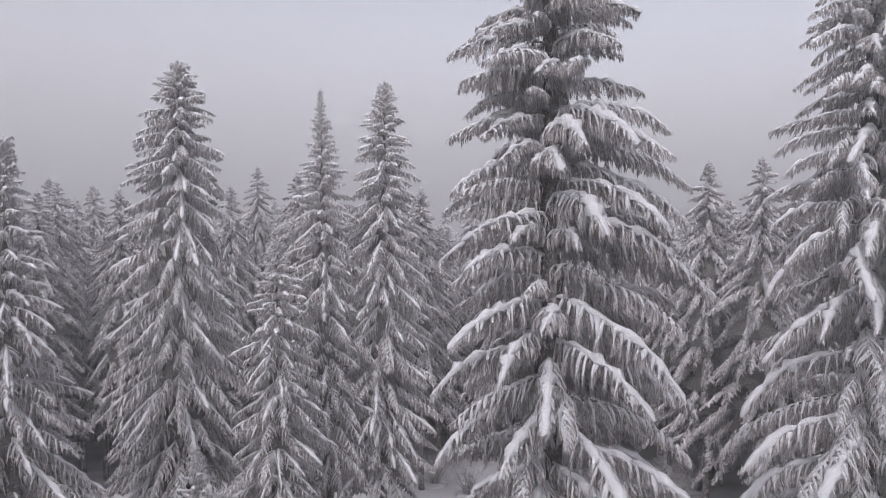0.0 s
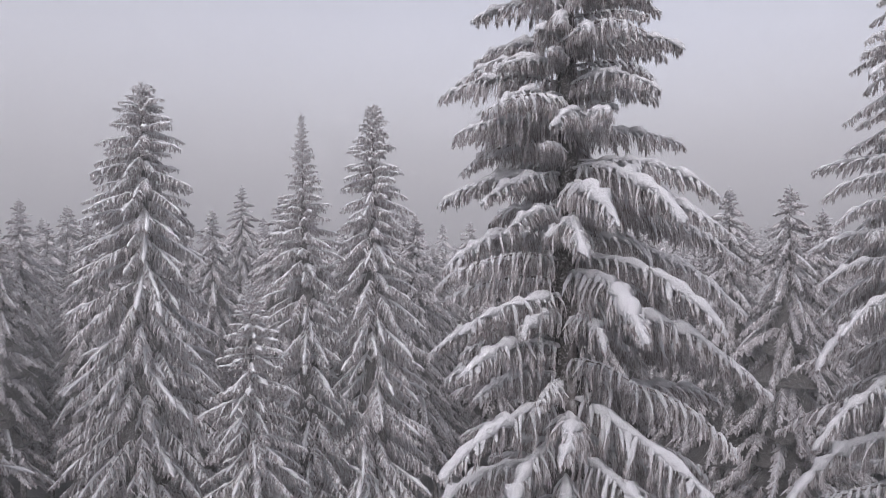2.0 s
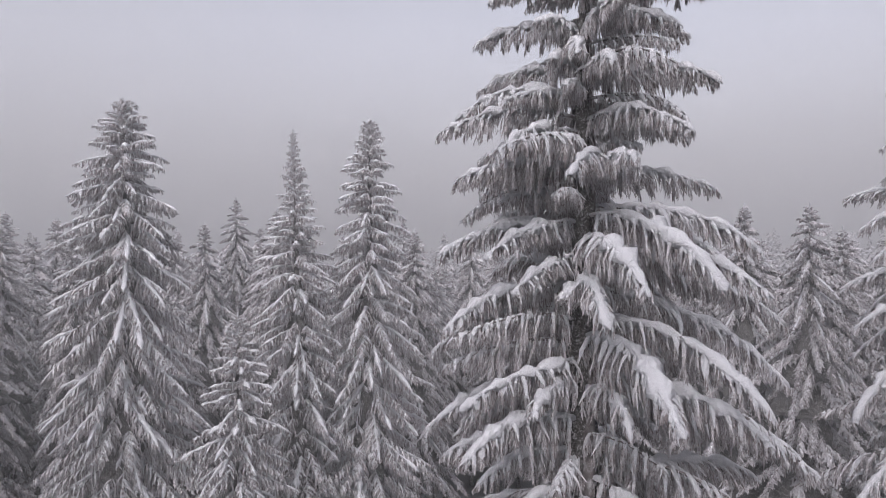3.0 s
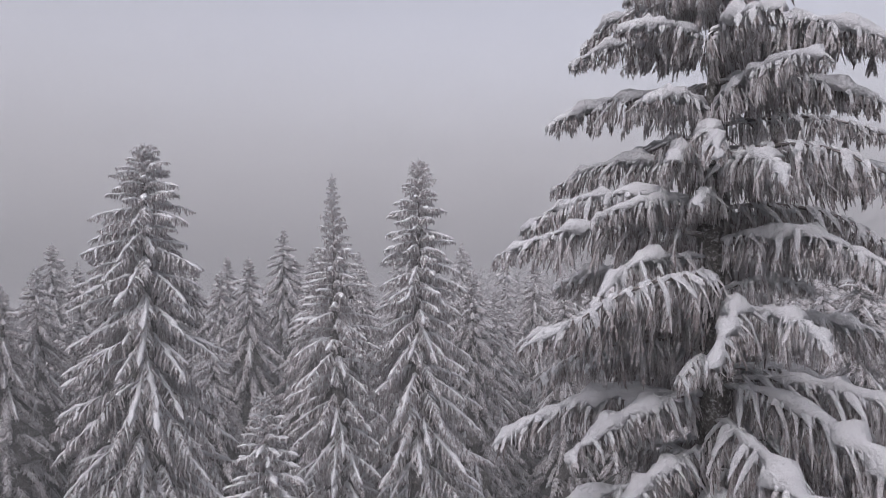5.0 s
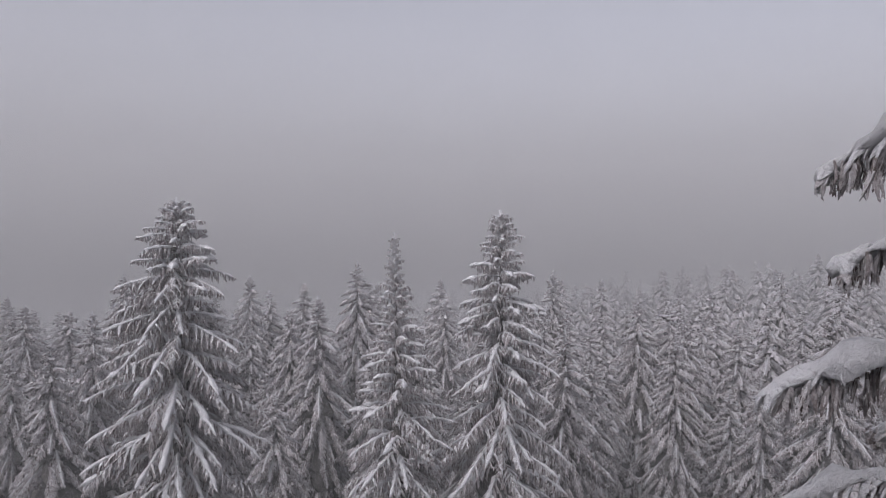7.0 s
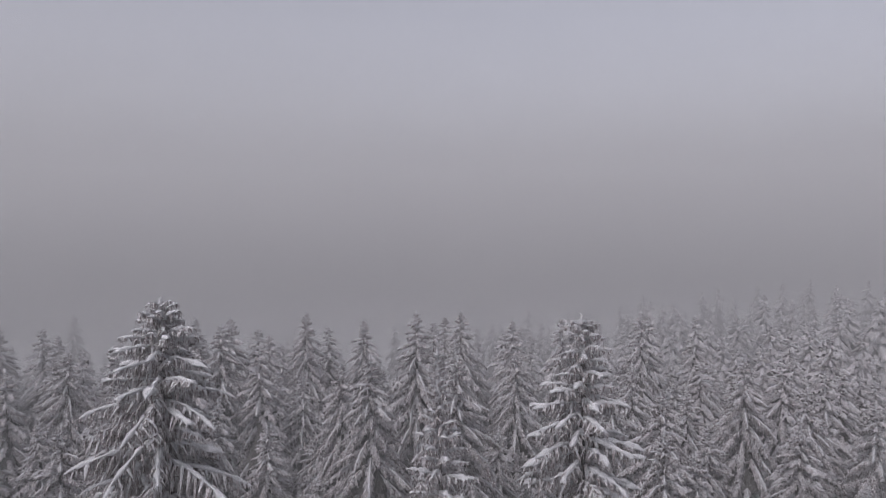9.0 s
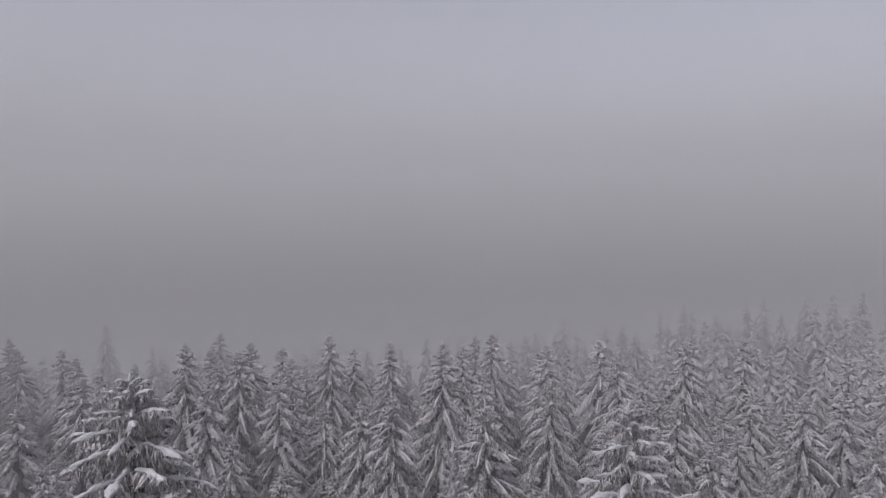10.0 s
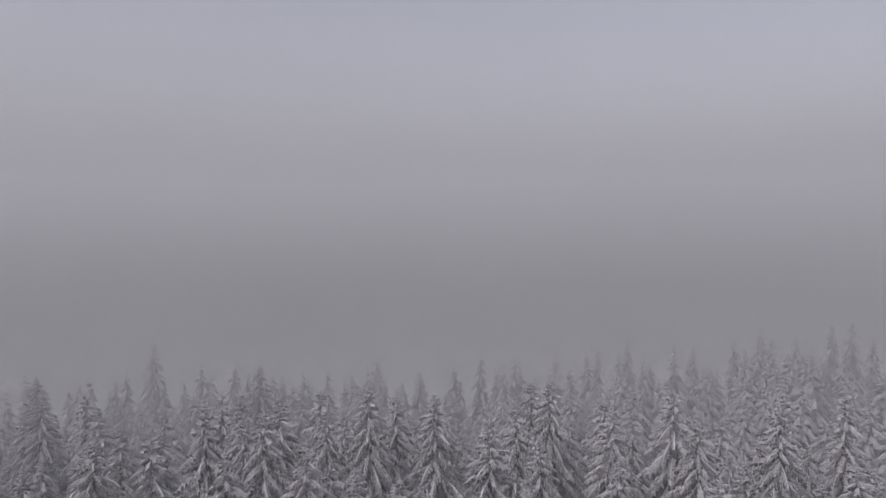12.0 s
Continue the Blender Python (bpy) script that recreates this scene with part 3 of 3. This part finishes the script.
for i, (x, y, top) in enumerate(TIPS):
    bare = i in (7, 22)
    plant(FAR[1] if y > 100 else MIDDLE[4 if bare else i % 4], "thin spruce with a bare dark lower trunk" if bare else "frosted spruce with grey snowy boughs in the wood",
          x, y, top, rng.uniform(0, 360), WOOD)
    taken.append((x, y))

spots, cells = [], {}
for a, b in taken:
    cells.setdefault((int(a // 4), int(b // 4)), []).append((a, b))
for _ in range(6000):
    y = 46 + 125 * rng.uniform(0, 1) ** 0.9
    x = rng.uniform(-1.0, 0.72) * (20 + y * 0.95)
    i, j = int(x // 4), int(y // 4)
    close = [p for u in (-1, 0, 1) for v in (-1, 0, 1) for p in cells.get((i + u, j + v), ())]
    if not 26 < math.hypot(x + 3, y - 31) < 100 or any((x - a) ** 2 + (y - b) ** 2 < 10.5 for a, b in close):
        continue
    cells.setdefault((i, j), []).append((x, y))
    spots.append((x, y))
spots.sort(key=lambda p: math.hypot(p[0] + 3, p[1] - 25))
woods = Geo()
for i, (x, y) in enumerate(spots):
    top = ground_z(x, y) + rng.uniform(17.5, 23.5) * (0.8 if i > 190 else 1.0)
    turn = rng.uniform(0, 360)
    if i < 56:
        plant(MIDDLE[i % 4], "frosted spruce with grey snowy boughs in the wood", x, y, top, turn, WOOD)
    elif i < 230:
        plant(FAR[i % 4], "hazy frosted spruce deep in the wood", x, y, top, turn, WOOD)
    else:
        k = (top - ground_z(x, y)) / FORMS[i % 4][0]
        m = pose(x, y, ground_z(x, y), 0, 0, turn) @ Matrix.Diagonal((k ** 0.6, k ** 0.6, k, 1))
        for g, kk in zip(DEEP[i % 4], (1, None, 3)):
            woods.put(g, m, kk)
# the wood goes on behind, all but lost in the fog
for _ in range(5200):
    y = rng.uniform(60, 270)
    x = rng.uniform(-1.15, 0.62) * (20 + y * 0.85)
    i, j = int(x // 4), int(y // 4)
    close = [p for u in (-1, 0, 1) for v in (-1, 0, 1) for p in cells.get((i + u, j + v), ())]
    if not 98 < math.hypot(x + 3, y - 31) < 135 or any((x - a) ** 2 + (y - b) ** 2 < 17 for a, b in close):
        continue
    cells.setdefault((i, j), []).append((x, y))
    k = rng.uniform(12.5, 17.5) / 23.0
    for g, kk in zip(THIN[int(rng.integers(4))][:2], (1, None)):
        woods.put(g, pose(x, y, ground_z(x, y), 0, 0, rng.uniform(0, 360)) @ Matrix.Diagonal((k, k, k, 1)), kk)
# unseen trees added round the clearing and behind the start, to block low light
for _ in range(1500):
    x, y = rng.uniform(-70, 70), rng.uniform(-70, 44)
    i, j = int(x // 4), int(y // 4)
    close = [p for u in (-1, 0, 1) for v in (-1, 0, 1) for p in cells.get((i + u, j + v), ())]
    seen = y > -9 and abs(x) < 0.72 * max(y, 0) + 9 or math.hypot(x, y) < 11 or x < 0 and y > 26 - 0.3 * (x + 20)
    if seen or any((x - a) ** 2 + (y - b) ** 2 < 30 for a, b in close + [(16.4, 27.0), (-17.8, 28.5)]):
        continue
    cells.setdefault((i, j), []).append((x, y))
    k = rng.uniform(19, 25) / FORMS[0][0]
    for g, kk in zip(THIN[int(rng.integers(4))][:2], (1, None)):
        woods.put(g, pose(x, y, ground_z(x, y), 0, 0, rng.uniform(0, 360)) @ Matrix.Diagonal((k, k, k, 1)), kk)
tagged(new("far_woods", woods.mesh("far_woods", [RIME, BARK, SHADE_NEEDLES, SNOW, SPRAY])), "distant frosted spruce wood fading into fog, with unseen trees added round the start", "forest", kind="stuff")


# ---- shrubs on the snow ----
def frosted_shrub(seed, x, y, height):
    """A leafless bush: a sheaf of thin crusted stems."""
    rng = np.random.default_rng(seed)
    g, snow = Geo(), Geo()
    for _ in range(46):
        line, t = curve(rng, height * rng.uniform(0.6, 1.1), rng.uniform(58, 88), rng.uniform(20, 75), 6, 0.12, rng.uniform(0, 6.3))
        line[:, :2] += rng.normal(0, 0.12, 2)
        tube(g, line, np.interp(t, [0, 1], [0.028, 0.008]), 3)
        for q in line[2:]:
            twig, u = curve(rng, height * 0.28, rng.uniform(20, 70), rng.uniform(0, 60), 3, 0.1, rng.uniform(0, 6.3))
            tube(g, twig + q, np.interp(u, [0, 1], [0.018, 0.005]), 3)
    a = np.linspace(0, 2 * math.pi, 9)
    ring = np.stack([0.55 * np.cos(a), 0.55 * np.sin(a), np.full(9, 0.02)], -1)
    snow_ridge(snow, rng, ring, np.full(9, 0.4), np.full(9, 0.22), 6)
    shrub = tagged(new("shrub"), "leafless shrub white with hoarfrost on the snow", "shrub", "frosted shrubs")
    shrub.matrix_basis = pose(x, y, ground_z(x, y))
    part("stems", g.mesh("stems", [RIME]), shrub)
    part("snow", snow.mesh("snow", [SNOW]), shrub)


for i, (x, y, h) in enumerate([(16.2, 48.5, 3.2), (18.4, 50.5, 3.6), (14.6, 46.0, 2.6), (1.8, 50.0, 2.4), (-0.6, 52.5, 2.8), (12.8, 43.0, 2.4)]):
    frosted_shrub(500 + i, x, y, h)
